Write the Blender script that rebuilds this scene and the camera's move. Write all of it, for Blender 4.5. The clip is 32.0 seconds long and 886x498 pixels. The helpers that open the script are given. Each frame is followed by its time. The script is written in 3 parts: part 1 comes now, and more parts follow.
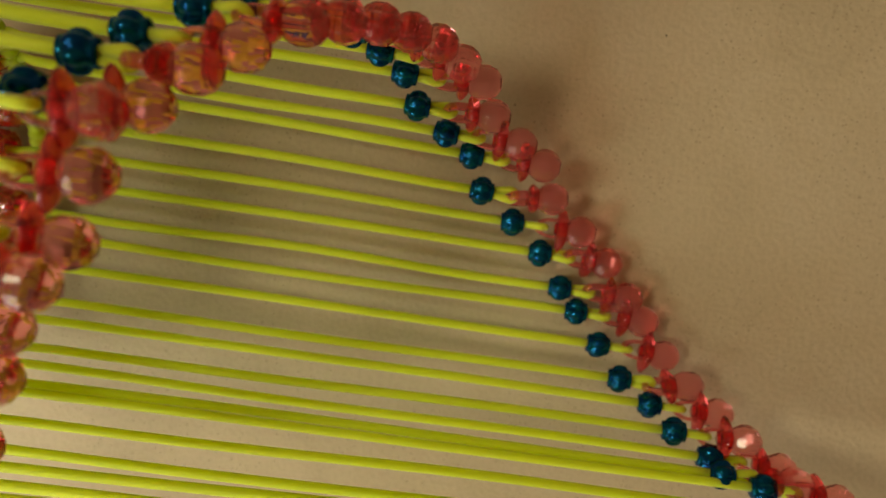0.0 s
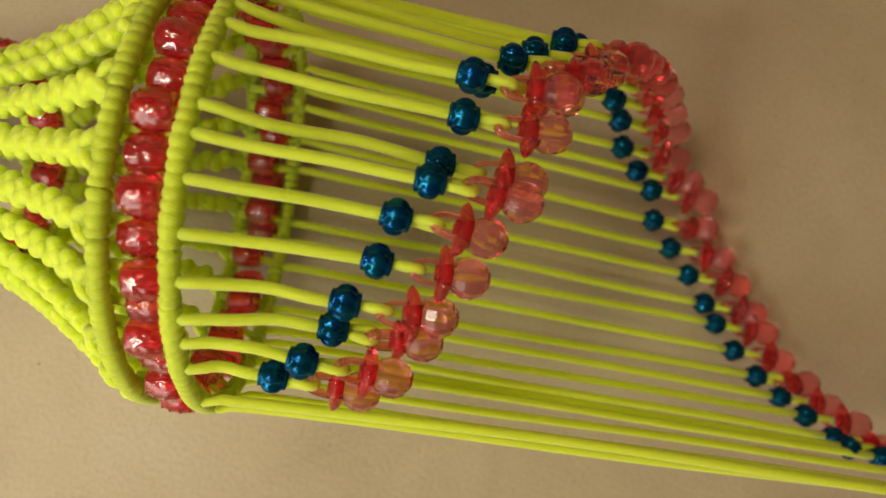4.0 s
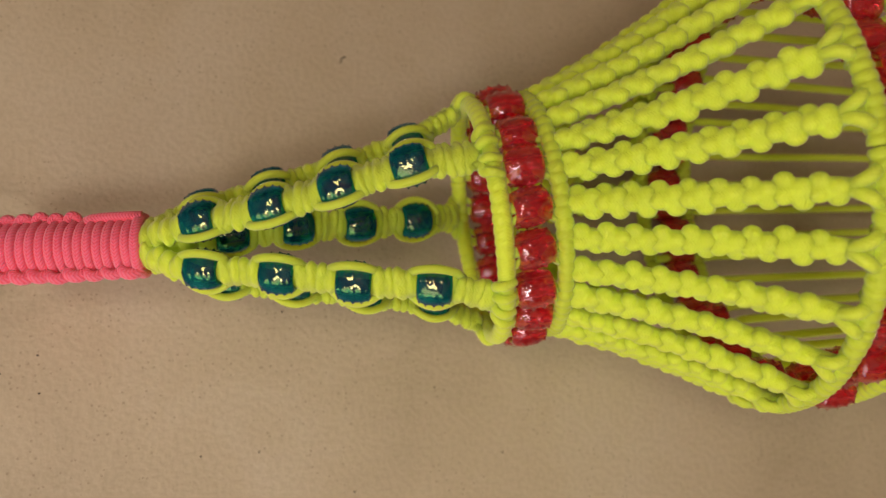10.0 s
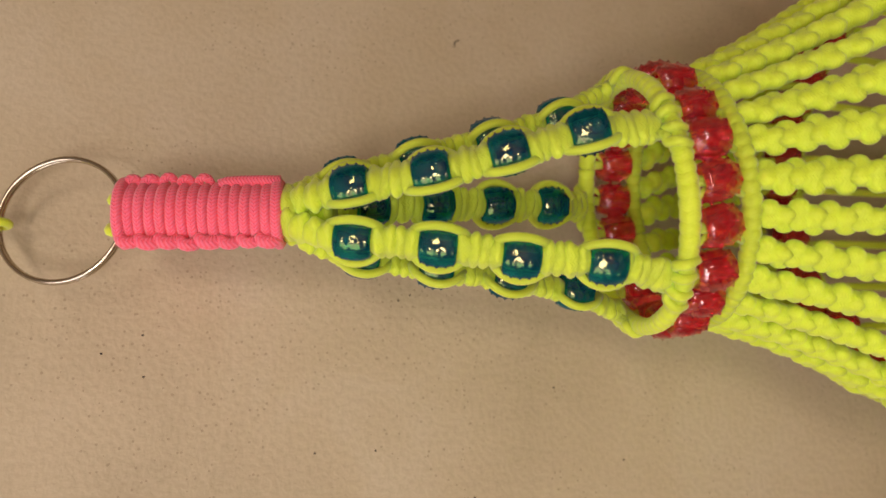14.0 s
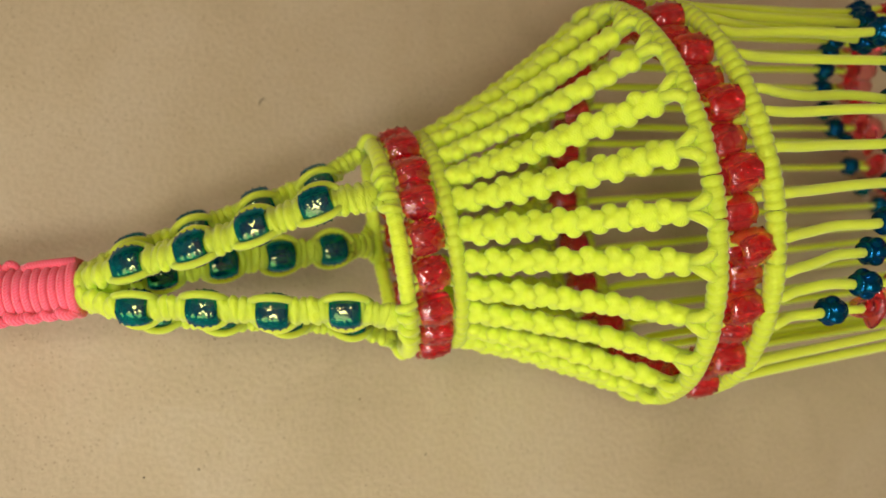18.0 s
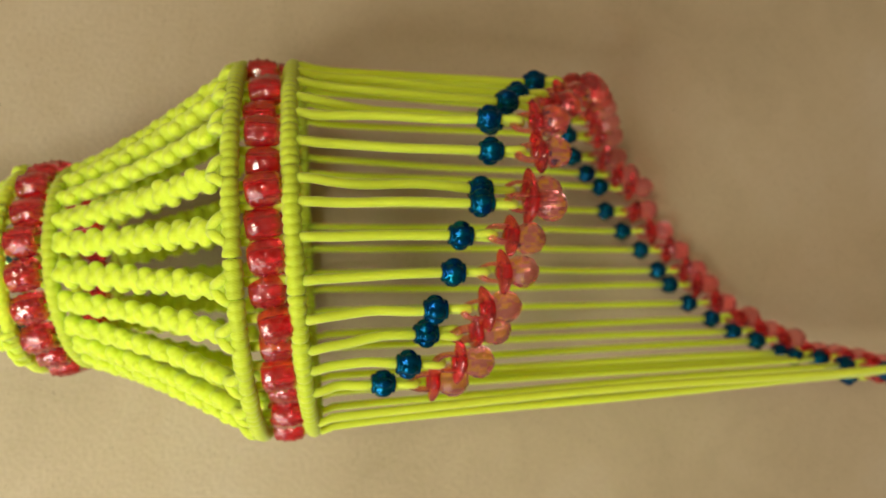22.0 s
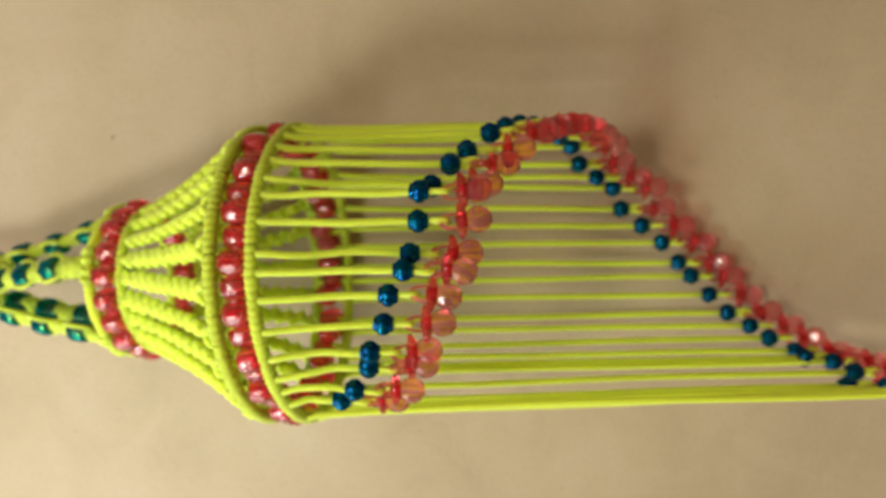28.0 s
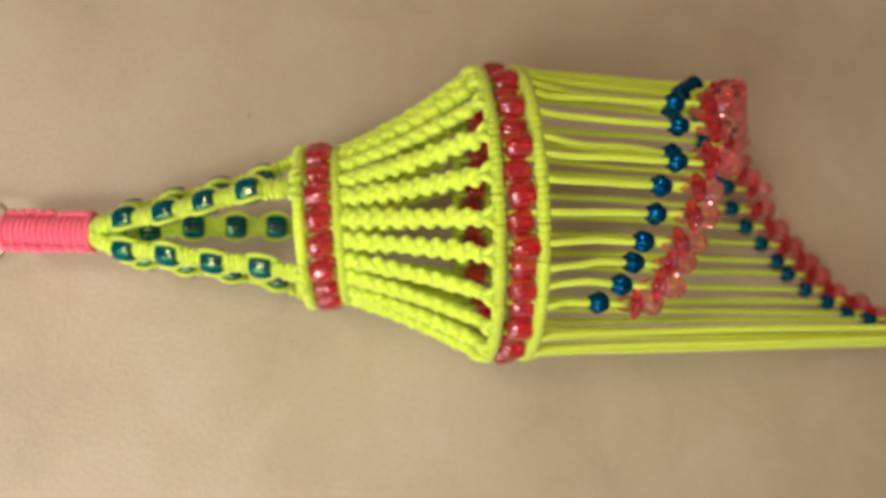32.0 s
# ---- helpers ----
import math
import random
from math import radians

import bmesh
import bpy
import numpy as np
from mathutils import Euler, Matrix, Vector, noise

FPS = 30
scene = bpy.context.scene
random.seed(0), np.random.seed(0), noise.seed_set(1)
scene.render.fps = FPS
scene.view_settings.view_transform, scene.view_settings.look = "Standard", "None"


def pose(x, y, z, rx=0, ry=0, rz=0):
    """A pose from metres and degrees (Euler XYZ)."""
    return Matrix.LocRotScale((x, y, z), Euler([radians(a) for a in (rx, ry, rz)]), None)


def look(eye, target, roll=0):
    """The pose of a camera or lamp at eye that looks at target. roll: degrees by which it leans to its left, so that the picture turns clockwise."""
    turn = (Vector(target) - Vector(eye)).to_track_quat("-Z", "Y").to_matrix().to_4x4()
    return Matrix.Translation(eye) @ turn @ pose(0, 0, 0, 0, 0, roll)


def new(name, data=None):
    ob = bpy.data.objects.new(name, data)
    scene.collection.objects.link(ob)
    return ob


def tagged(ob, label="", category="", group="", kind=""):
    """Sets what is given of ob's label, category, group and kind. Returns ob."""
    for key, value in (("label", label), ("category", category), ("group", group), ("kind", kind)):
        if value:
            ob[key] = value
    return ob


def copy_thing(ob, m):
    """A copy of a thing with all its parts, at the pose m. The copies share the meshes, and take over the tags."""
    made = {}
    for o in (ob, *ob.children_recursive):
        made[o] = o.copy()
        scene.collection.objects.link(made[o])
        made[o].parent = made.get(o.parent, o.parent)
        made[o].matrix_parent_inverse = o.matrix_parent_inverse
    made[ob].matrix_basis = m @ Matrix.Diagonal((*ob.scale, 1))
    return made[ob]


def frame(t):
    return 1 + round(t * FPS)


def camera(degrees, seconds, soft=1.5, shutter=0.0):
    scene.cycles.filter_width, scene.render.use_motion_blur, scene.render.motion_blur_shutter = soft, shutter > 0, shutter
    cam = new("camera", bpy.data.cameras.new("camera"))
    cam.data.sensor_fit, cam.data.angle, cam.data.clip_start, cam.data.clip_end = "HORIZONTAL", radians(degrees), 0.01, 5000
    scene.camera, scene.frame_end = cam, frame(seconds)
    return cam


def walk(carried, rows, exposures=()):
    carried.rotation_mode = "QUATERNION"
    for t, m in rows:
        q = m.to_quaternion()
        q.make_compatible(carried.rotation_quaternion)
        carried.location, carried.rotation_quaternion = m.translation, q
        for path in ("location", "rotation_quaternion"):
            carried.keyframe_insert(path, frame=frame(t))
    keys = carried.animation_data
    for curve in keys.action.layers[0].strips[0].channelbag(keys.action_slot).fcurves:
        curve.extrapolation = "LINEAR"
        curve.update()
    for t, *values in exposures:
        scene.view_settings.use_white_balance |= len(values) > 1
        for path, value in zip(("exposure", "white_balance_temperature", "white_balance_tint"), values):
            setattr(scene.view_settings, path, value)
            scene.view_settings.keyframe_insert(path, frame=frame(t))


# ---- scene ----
cam = camera(61.3, 32.0, soft=1.5)
# a small aperture, set close: the far views go soft
cam.data.dof.use_dof, cam.data.dof.focus_distance, cam.data.dof.aperture_fstop = True, 0.15, 14.0
# t, eye x y z, turn rx ry rz; the picture lies on its side (its left is up)
ROWS = [
    (0.0, 0.0310, -0.1393, 1.2121, 81.02, -8.46, 1.43),
    (0.5, 0.0284, -0.1417, 1.2211, 83.17, -9.87, 1.22),
    (1.0, 0.0224, -0.1486, 1.2254, 83.63, -10.68, 1.82),
    (1.5, 0.0160, -0.1643, 1.2341, 84.79, -11.04, 1.33),
    (2.0, 0.0113, -0.1742, 1.2446, 86.78, -11.00, -0.40),
    (2.5, 0.0063, -0.1729, 1.2560, 87.55, -11.79, -1.71),
    (3.0, -0.0006, -0.1752, 1.2653, 89.30, -11.59, -3.38),
    (3.5, -0.0076, -0.1765, 1.2780, 91.38, -11.35, -5.10),
    (5.5, -0.0253, -0.1851, 1.3300, 94.85, -8.68, -11.51),
    (6.0, -0.0293, -0.1847, 1.3453, 96.04, -8.02, -13.09),
    (6.5, -0.0294, -0.1850, 1.3567, 96.62, -6.72, -13.99),
    (7.0, -0.0330, -0.1794, 1.3724, 97.75, -5.11, -14.76),
    (7.5, -0.0426, -0.1684, 1.3858, 99.42, -3.77, -15.31),
    (8.0, -0.0536, -0.1587, 1.4040, 101.60, -2.20, -16.57),
    (8.5, -0.0505, -0.1524, 1.4165, 99.64, -1.05, -15.79),
    (9.0, -0.0484, -0.1469, 1.4339, 99.84, 0.27, -15.76),
    (9.5, -0.0481, -0.1427, 1.4433, 99.85, 2.20, -15.26),
    (10.0, -0.0435, -0.1403, 1.4400, 101.44, 4.52, -14.64),
    (10.5, -0.0411, -0.1244, 1.4462, 102.69, 3.79, -12.12),
    (11.0, -0.0364, -0.1232, 1.4666, 102.22, 5.11, -18.52),
    (11.5, -0.0382, -0.1156, 1.4783, 102.71, 3.24, -18.61),
    (12.0, -0.0372, -0.1110, 1.4783, 102.91, 4.31, -19.38),
    (12.5, -0.0430, -0.1080, 1.4803, 101.17, 3.24, -19.97),
    (13.0, -0.0425, -0.1140, 1.4769, 102.69, 2.92, -18.25),
    (13.5, -0.0526, -0.1159, 1.4737, 104.90, 2.87, -17.26),
    (15.5, -0.0451, -0.1225, 1.4744, 102.17, 5.24, -18.88),
    (16.0, -0.0488, -0.1335, 1.4691, 103.55, 6.20, -19.68),
    (16.5, -0.0493, -0.1456, 1.4644, 102.94, 6.70, -20.43),
    (17.0, -0.0425, -0.1542, 1.4517, 102.36, 7.68, -18.61),
    (17.5, -0.0425, -0.1582, 1.4455, 102.35, 7.83, -18.20),
    (18.0, -0.0433, -0.1625, 1.4341, 101.37, 8.09, -17.27),
    (18.5, -0.0448, -0.1647, 1.4232, 101.99, 7.61, -16.94),
    (19.0, -0.0464, -0.1679, 1.4081, 102.05, 6.98, -16.05),
    (19.5, -0.0453, -0.1749, 1.3969, 101.82, 6.36, -15.45),
    (20.0, -0.0434, -0.1841, 1.3830, 101.44, 5.43, -14.23),
    (20.5, -0.0419, -0.1960, 1.3734, 100.50, 4.95, -13.87),
    (21.0, -0.0374, -0.2019, 1.3574, 98.84, 3.92, -13.81),
    (21.5, -0.0330, -0.2069, 1.3460, 97.48, 2.52, -14.14),
    (22.0, -0.0251, -0.2093, 1.3326, 96.47, 1.65, -14.41),
    (22.5, -0.0187, -0.2140, 1.3259, 95.86, 0.23, -13.61),
    (23.0, -0.0079, -0.2193, 1.3200, 92.60, -2.31, -10.59),
    (23.5, -0.0050, -0.2198, 1.3137, 92.21, -2.41, -8.91),
    (24.0, -0.0063, -0.2190, 1.3041, 92.76, -2.27, -6.04),
    (24.5, -0.0012, -0.2216, 1.2867, 91.13, -4.99, -1.32),
    (25.0, 0.0056, -0.2247, 1.2627, 88.98, -4.50, 2.54),
    (25.5, 0.0158, -0.2287, 1.2430, 86.92, -2.69, 4.31),
    (27.5, 0.0403, -0.2413, 1.2167, 82.01, 0.34, 6.99),
    (28.0, 0.0264, -0.2532, 1.2578, 85.58, 1.02, 3.18),
    (28.5, 0.0091, -0.2660, 1.2963, 85.91, -1.12, -0.76),
    (29.0, -0.0521, -0.2771, 1.3408, 97.04, 0.95, -6.24),
    (29.5, -0.0895, -0.2695, 1.3763, 105.07, 5.09, -9.00),
    (30.0, -0.0133, -0.2705, 1.4027, 93.94, 0.78, -12.66),
    (30.5, -0.0238, -0.2572, 1.4096, 92.80, -0.26, -14.39),
    (30.8, -0.0808, -0.2414, 1.4034, 101.60, 1.05, -12.60),
    (31.0, -0.1157, -0.2320, 1.3997, 107.53, 1.82, -11.61),
    (31.2, -0.1166, -0.2292, 1.3963, 108.10, 2.10, -11.30),
    (31.5, -0.1180, -0.2250, 1.3911, 111.15, 2.55, -10.88),
    (31.6, -0.1086, -0.2282, 1.3918, 110.40, 2.20, -11.10),
    (32.0, -0.0710, -0.2409, 1.3947, 103.04, 0.76, -11.94),
]
walk(cam, [(t, pose(x, y, z, 0, 90, 0) @ pose(0, 0, 0, rx, ry, rz)) for t, x, y, z, rx, ry, rz in ROWS],
     exposures=[(0.0, -0.02, 7200, 5), (3.0, -0.02, 6950, 7), (7.0, -0.38, 6650, 17), (10.0, -0.52, 6500, 23), (13.0, -0.40, 6550, 25), (17.0, -0.14, 6450, 14),
                (22.0, 0.10, 6450, 6), (25.0, 0.32, 6250, 5), (28.0, 0.38, 6100, 7), (30.0, 0.18, 5950, 15), (32.0, 0.12, 5950, 15)])

# ---- light ----
world = bpy.data.worlds.new("world")
scene.world = world
world.use_nodes = True
sky = world.node_tree.nodes.new("ShaderNodeTexSky")
sky.sky_type, sky.sun_disc, sky.sun_elevation, sky.sun_rotation = "NISHITA", False, radians(35), radians(60)
world.node_tree.links.new(sky.outputs[0], world.node_tree.nodes["Background"].inputs[0])
world.node_tree.nodes["Background"].inputs[1].default_value = 0.1


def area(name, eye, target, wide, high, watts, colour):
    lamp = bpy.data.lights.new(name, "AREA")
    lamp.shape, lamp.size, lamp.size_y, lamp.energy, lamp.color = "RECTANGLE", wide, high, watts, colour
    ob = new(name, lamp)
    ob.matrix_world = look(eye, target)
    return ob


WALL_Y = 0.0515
# unseen key without a fixture, added for falloff down the wall and small highlights
area("near_key_light", (-0.22, -0.36, 1.59), (-0.02, WALL_Y, 1.44), 0.12, 0.16, 1.10, (1.0, 0.96, 0.84))
area("window_daylight", (-0.72, -0.36, 1.84), (0.0, 0.04, 1.42), 0.56, 0.72, 4.3, (1.0, 0.97, 0.86))
# added warm fill from overhead, no fixture: lifts the dark gaps between cords
area("overhead_fill_light", (0.1, -1.9, 2.42), (0.1, -1.2, 0), 0.5, 0.5, 16.0, (1.0, 0.87, 0.67))


# ---- materials ----
def material(name, colour, rough=0.5, **inputs):
    m = bpy.data.materials.new(name)
    m.use_nodes = True
    b = m.node_tree.nodes["Principled BSDF"]
    b.inputs["Base Color"].default_value = (*colour, 1)
    b.inputs["Roughness"].default_value = rough
    for key, value in inputs.items():
        b.inputs[key.replace("_", " ")].default_value = value
    return m


def node(m, kind, **values):
    n = m.node_tree.nodes.new(kind)
    for key, value in values.items():
        n.inputs[key.replace("_", " ")].default_value = value
    return n


def link(m, a, b):
    m.node_tree.links.new(a, b)


def maths(m, operation, a, b=None):
    n = m.node_tree.nodes.new("ShaderNodeMath")
    n.operation = operation
    for i, v in enumerate((a, b)):
        if v is None:
            continue
        if isinstance(v, (int, float)):
            n.inputs[i].default_value = v
        else:
            link(m, v, n.inputs[i])
    return n.outputs[0]


def ramp(m, fac, stops):
    n = m.node_tree.nodes.new("ShaderNodeValToRGB")
    while len(n.color_ramp.elements) < len(stops):
        n.color_ramp.elements.new(0.5)
    for e, (p, c) in zip(n.color_ramp.elements, stops):
        e.position, e.color = p, (*c, 1)
    link(m, fac, n.inputs[0])
    return n.outputs[0]


def cord_material(name, colour, deep, weave, glow, relief, plaits=8.0):
    """Braided nylon cord: herringbone plaits from the UV (turns round, metres along), fuzz and slight fading."""
    m = material(name, colour, 0.62)
    b = m.node_tree.nodes["Principled BSDF"]
    b.inputs["Sheen Weight"].default_value = 0.3
    b.inputs["Subsurface Weight"].default_value = glow
    b.inputs["Subsurface Radius"].default_value = (1.0, 1.0, 0.4)
    b.inputs["Subsurface Scale"].default_value = 0.010
    b.inputs["Specular IOR Level"].default_value = 0.3
    uv = node(m, "ShaderNodeTexCoord").outputs["UV"]
    s = node(m, "ShaderNodeSeparateXYZ")
    link(m, uv, s.inputs[0])
    # chevrons of the braid: three pairs of slanting plaits round the cord
    tri = maths(m, "PINGPONG", maths(m, "MULTIPLY", s.outputs[0], plaits), 1.0)
    along = maths(m, "MULTIPLY", s.outputs[1], 1 / 0.00065)
    h = maths(m, "ADD", maths(m, "MULTIPLY", maths(m, "SINE", maths(m, "MULTIPLY", maths(m, "ADD", along, tri), 6.2832)), 0.5), 0.5)
    h = maths(m, "MULTIPLY", h, maths(m, "SQRT", maths(m, "SINE", maths(m, "MULTIPLY", tri, 3.1416))))
    fuzz = node(m, "ShaderNodeTexNoise", Scale=1400.0, Detail=3.0)
    soft = node(m, "ShaderNodeTexNoise", Scale=60.0, Detail=2.0)
    obj = node(m, "ShaderNodeTexCoord").outputs["Object"]
    link(m, obj, fuzz.inputs["Vector"])
    link(m, obj, soft.inputs["Vector"])
    # plait grooves take the deep tint, their shade put into the colour
    tone = maths(m, "ADD", maths(m, "MULTIPLY", h, weave), maths(m, "MULTIPLY", soft.outputs[0], 0.6))
    link(m, ramp(m, tone, [(0.15, deep), (0.75, colour)]), b.inputs["Base Color"])
    bump = node(m, "ShaderNodeBump", Strength=relief, Distance=0.0003)
    link(m, maths(m, "ADD", h, maths(m, "MULTIPLY", fuzz.outputs[0], 0.6)), bump.inputs["Height"])
    link(m, bump.outputs[0], b.inputs["Normal"])
    return m


def bead_material(name, colour, rough, film=0.0, clear=1.0, swirl=None, grain=220.0, rough_relief=0.2, ior=1.49, coat=0.0):
    """Clear acrylic, tinted; film: nanometres of rainbow lustre; swirl: a second tint in it."""
    m = material(name, colour, rough, IOR=ior)
    b = m.node_tree.nodes["Principled BSDF"]
    b.inputs["Transmission Weight"].default_value = clear
    b.inputs["Coat Weight"].default_value = coat
    b.inputs["Coat Roughness"].default_value = 0.03
    if film:
        b.inputs["Thin Film Thickness"].default_value = film
        b.inputs["Thin Film IOR"].default_value = 1.65
    n = node(m, "ShaderNodeTexNoise", Scale=grain, Detail=3.0, Distortion=1.5)
    tc = node(m, "ShaderNodeTexCoord")
    info = node(m, "ShaderNodeObjectInfo")
    vec = m.node_tree.nodes.new("ShaderNodeVectorMath")
    link(m, tc.outputs["Object"], vec.inputs[0])
    link(m, info.outputs["Random"], vec.inputs[1])
    link(m, vec.outputs[0], n.inputs["Vector"])
    if swirl:
        link(m, ramp(m, n.outputs[0], [(0.35, swirl), (0.65, colour)]), b.inputs["Base Color"])
    bump = node(m, "ShaderNodeBump", Strength=rough_relief, Distance=0.0006)
    link(m, n.outputs[0], bump.inputs["Height"])
    link(m, bump.outputs[0], b.inputs["Normal"])
    link(m, bump.outputs[0], b.inputs["Coat Normal"])
    return m


NEON = cord_material("neon_yellow_cord", (0.71, 0.99, 0.050), (0.66, 0.96, 0.032), 0.3, 0.72, 0.22)
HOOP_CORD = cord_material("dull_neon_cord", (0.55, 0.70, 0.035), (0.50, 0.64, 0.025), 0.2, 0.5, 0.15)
PINK = cord_material("coral_pink_cord", (1.0, 0.16, 0.25), (1.0, 0.06, 0.10), 1.0, 0.15, 0.5, 6.0)
RED = bead_material("red_acrylic", (0.96, 0.012, 0.028), 0.02, clear=0.86, swirl=(1.0, 0.13, 0.16), grain=420.0, rough_relief=0.22, ior=1.42, coat=1.0)
CORAL = bead_material("coral_clear_acrylic", (1.0, 0.38, 0.40), 0.02, clear=0.93, rough_relief=0.0, ior=1.2, coat=0.5)
CHERRY = bead_material("cherry_clear_acrylic", (1.0, 0.12, 0.14), 0.03, clear=0.92, rough_relief=0.05, ior=1.25, coat=0.5)
BOW = bead_material("rose_clear_acrylic", (1.0, 0.33, 0.34), 0.03, clear=0.90, rough_relief=0.03, ior=1.2, coat=0.5)
TEAL = bead_material("teal_lustre_acrylic", (0.0, 0.04, 0.11), 0.04, film=430, clear=0.55, swirl=(0.0, 0.15, 0.19), grain=200.0, rough_relief=0.2, ior=1.36)
MELON = bead_material("deep_teal_acrylic", (0.0, 0.045, 0.19), 0.16, clear=0.25, swirl=(0.0, 0.10, 0.16), rough_relief=0.05)
MELON.node_tree.nodes["Principled BSDF"].inputs["Metallic"].default_value = 0.6
STEEL = material("nickel_steel", (0.62, 0.55, 0.45), 0.22, Metallic=1.0)
MELON.node_tree.nodes["Principled BSDF"].inputs["Specular Tint"].default_value = (0.25, 0.6, 1.0, 1)
TEAL.node_tree.nodes["Principled BSDF"].inputs["Specular IOR Level"].default_value = 0.22
INK = material("dark_fibre", (0.05, 0.035, 0.025), 0.8)


def plaster():
    m = material("painted_plaster", (0.58, 0.475, 0.33), 0.6)
    b = m.node_tree.nodes["Principled BSDF"]
    obj = node(m, "ShaderNodeTexCoord").outputs["Object"]
    wide = node(m, "ShaderNodeTexNoise", Scale=14.0, Detail=5.0)
    fine = node(m, "ShaderNodeTexNoise", Scale=700.0, Detail=6.0)
    pits = node(m, "ShaderNodeTexVoronoi", Scale=760.0)
    spread = node(m, "ShaderNodeTexNoise", Scale=22.0, Detail=2.0)
    for n in (wide, fine, pits, spread):
        link(m, obj, n.inputs["Vector"])
    scuff = node(m, "ShaderNodeTexNoise", Scale=38.0, Detail=6.0, Roughness=0.7, Distortion=0.8)
    link(m, obj, scuff.inputs["Vector"])
    patch = maths(m, "ADD", maths(m, "MULTIPLY", wide.outputs[0], 0.6), maths(m, "MULTIPLY", scuff.outputs[0], 0.4))
    tone = ramp(m, patch, [(0.34, (0.46, 0.370, 0.240)), (0.5, (0.53, 0.429, 0.285)), (0.66, (0.572, 0.478, 0.34))])
    grit = node(m, "ShaderNodeMix")
    grit.data_type, grit.blend_type = "RGBA", "MULTIPLY"
    grit.inputs[0].default_value = 1.0
    link(m, tone, grit.inputs[6])
    link(m, ramp(m, fine.outputs[0], [(0.35, (0.93, 0.925, 0.915)), (0.55, (1, 1, 1))]), grit.inputs[7])
    tone = grit.outputs[2]
    spot = maths(m, "MULTIPLY", maths(m, "LESS_THAN", pits.outputs["Distance"], 0.22), maths(m, "GREATER_THAN", spread.outputs[0], 0.5))
    sep = node(m, "ShaderNodeSeparateColor")
    link(m, pits.outputs["Color"], sep.inputs[0])
    spot = maths(m, "MULTIPLY", spot, maths(m, "GREATER_THAN", sep.outputs[0], 0.6))
    mix = m.node_tree.nodes.new("ShaderNodeMix")
    mix.data_type = "RGBA"
    link(m, maths(m, "MULTIPLY", spot, 0.42), mix.inputs[0])
    link(m, tone, mix.inputs[6])
    mix.inputs[7].default_value = (0.22, 0.15, 0.09, 1)
    link(m, mix.outputs[2], b.inputs["Base Color"])
    bump = node(m, "ShaderNodeBump", Strength=0.34, Distance=0.0007)
    link(m, maths(m, "SUBTRACT", fine.outputs[0], maths(m, "MULTIPLY", spot, 0.8)), bump.inputs["Height"])
    link(m, bump.outputs[0], b.inputs["Normal"])
    return m


PLASTER = plaster()
CEILING = material("white_ceiling_paint", (0.74, 0.70, 0.64), 0.8)
FLOOR = material("brown_floor_tile", (0.30, 0.22, 0.16), 0.5)
FRAME = material("white_window_paint", (0.75, 0.73, 0.70), 0.4)


# ---- mesh helpers ----
WORLD_OF = {}


def mesh_of(name, verts, faces, uvs=None, smooth=True):
    me = bpy.data.meshes.new(name)
    me.from_pydata([tuple(v) for v in verts], [], faces)
    if uvs is not None:
        lay = me.uv_layers.new(name="UVMap")
        lay.data.foreach_set("uv", np.asarray(uvs, dtype=np.float32).ravel())
    me.polygons.foreach_set("use_smooth", [smooth] * len(me.polygons))
    me.update()
    return me


def put(name, me, mat, m=None, parent=None, label=""):
    """One mesh object at the world pose m, under parent if given."""
    if mat is not None and not me.materials:
        me.materials.append(mat)
    ob = new(name, me)
    m = m or Matrix()
    if parent is not None:
        ob.parent = parent
        ob.matrix_parent_inverse = WORLD_OF[parent.name].inverted()
    ob.matrix_basis = m
    WORLD_OF[ob.name] = m.copy()
    if label:
        ob["label"] = label
    return ob


def holder(name, place):
    ob = new(name)
    ob.empty_display_size = 0.02
    ob.matrix_basis = Matrix.Translation(place)
    WORLD_OF[ob.name] = ob.matrix_basis.copy()
    return ob


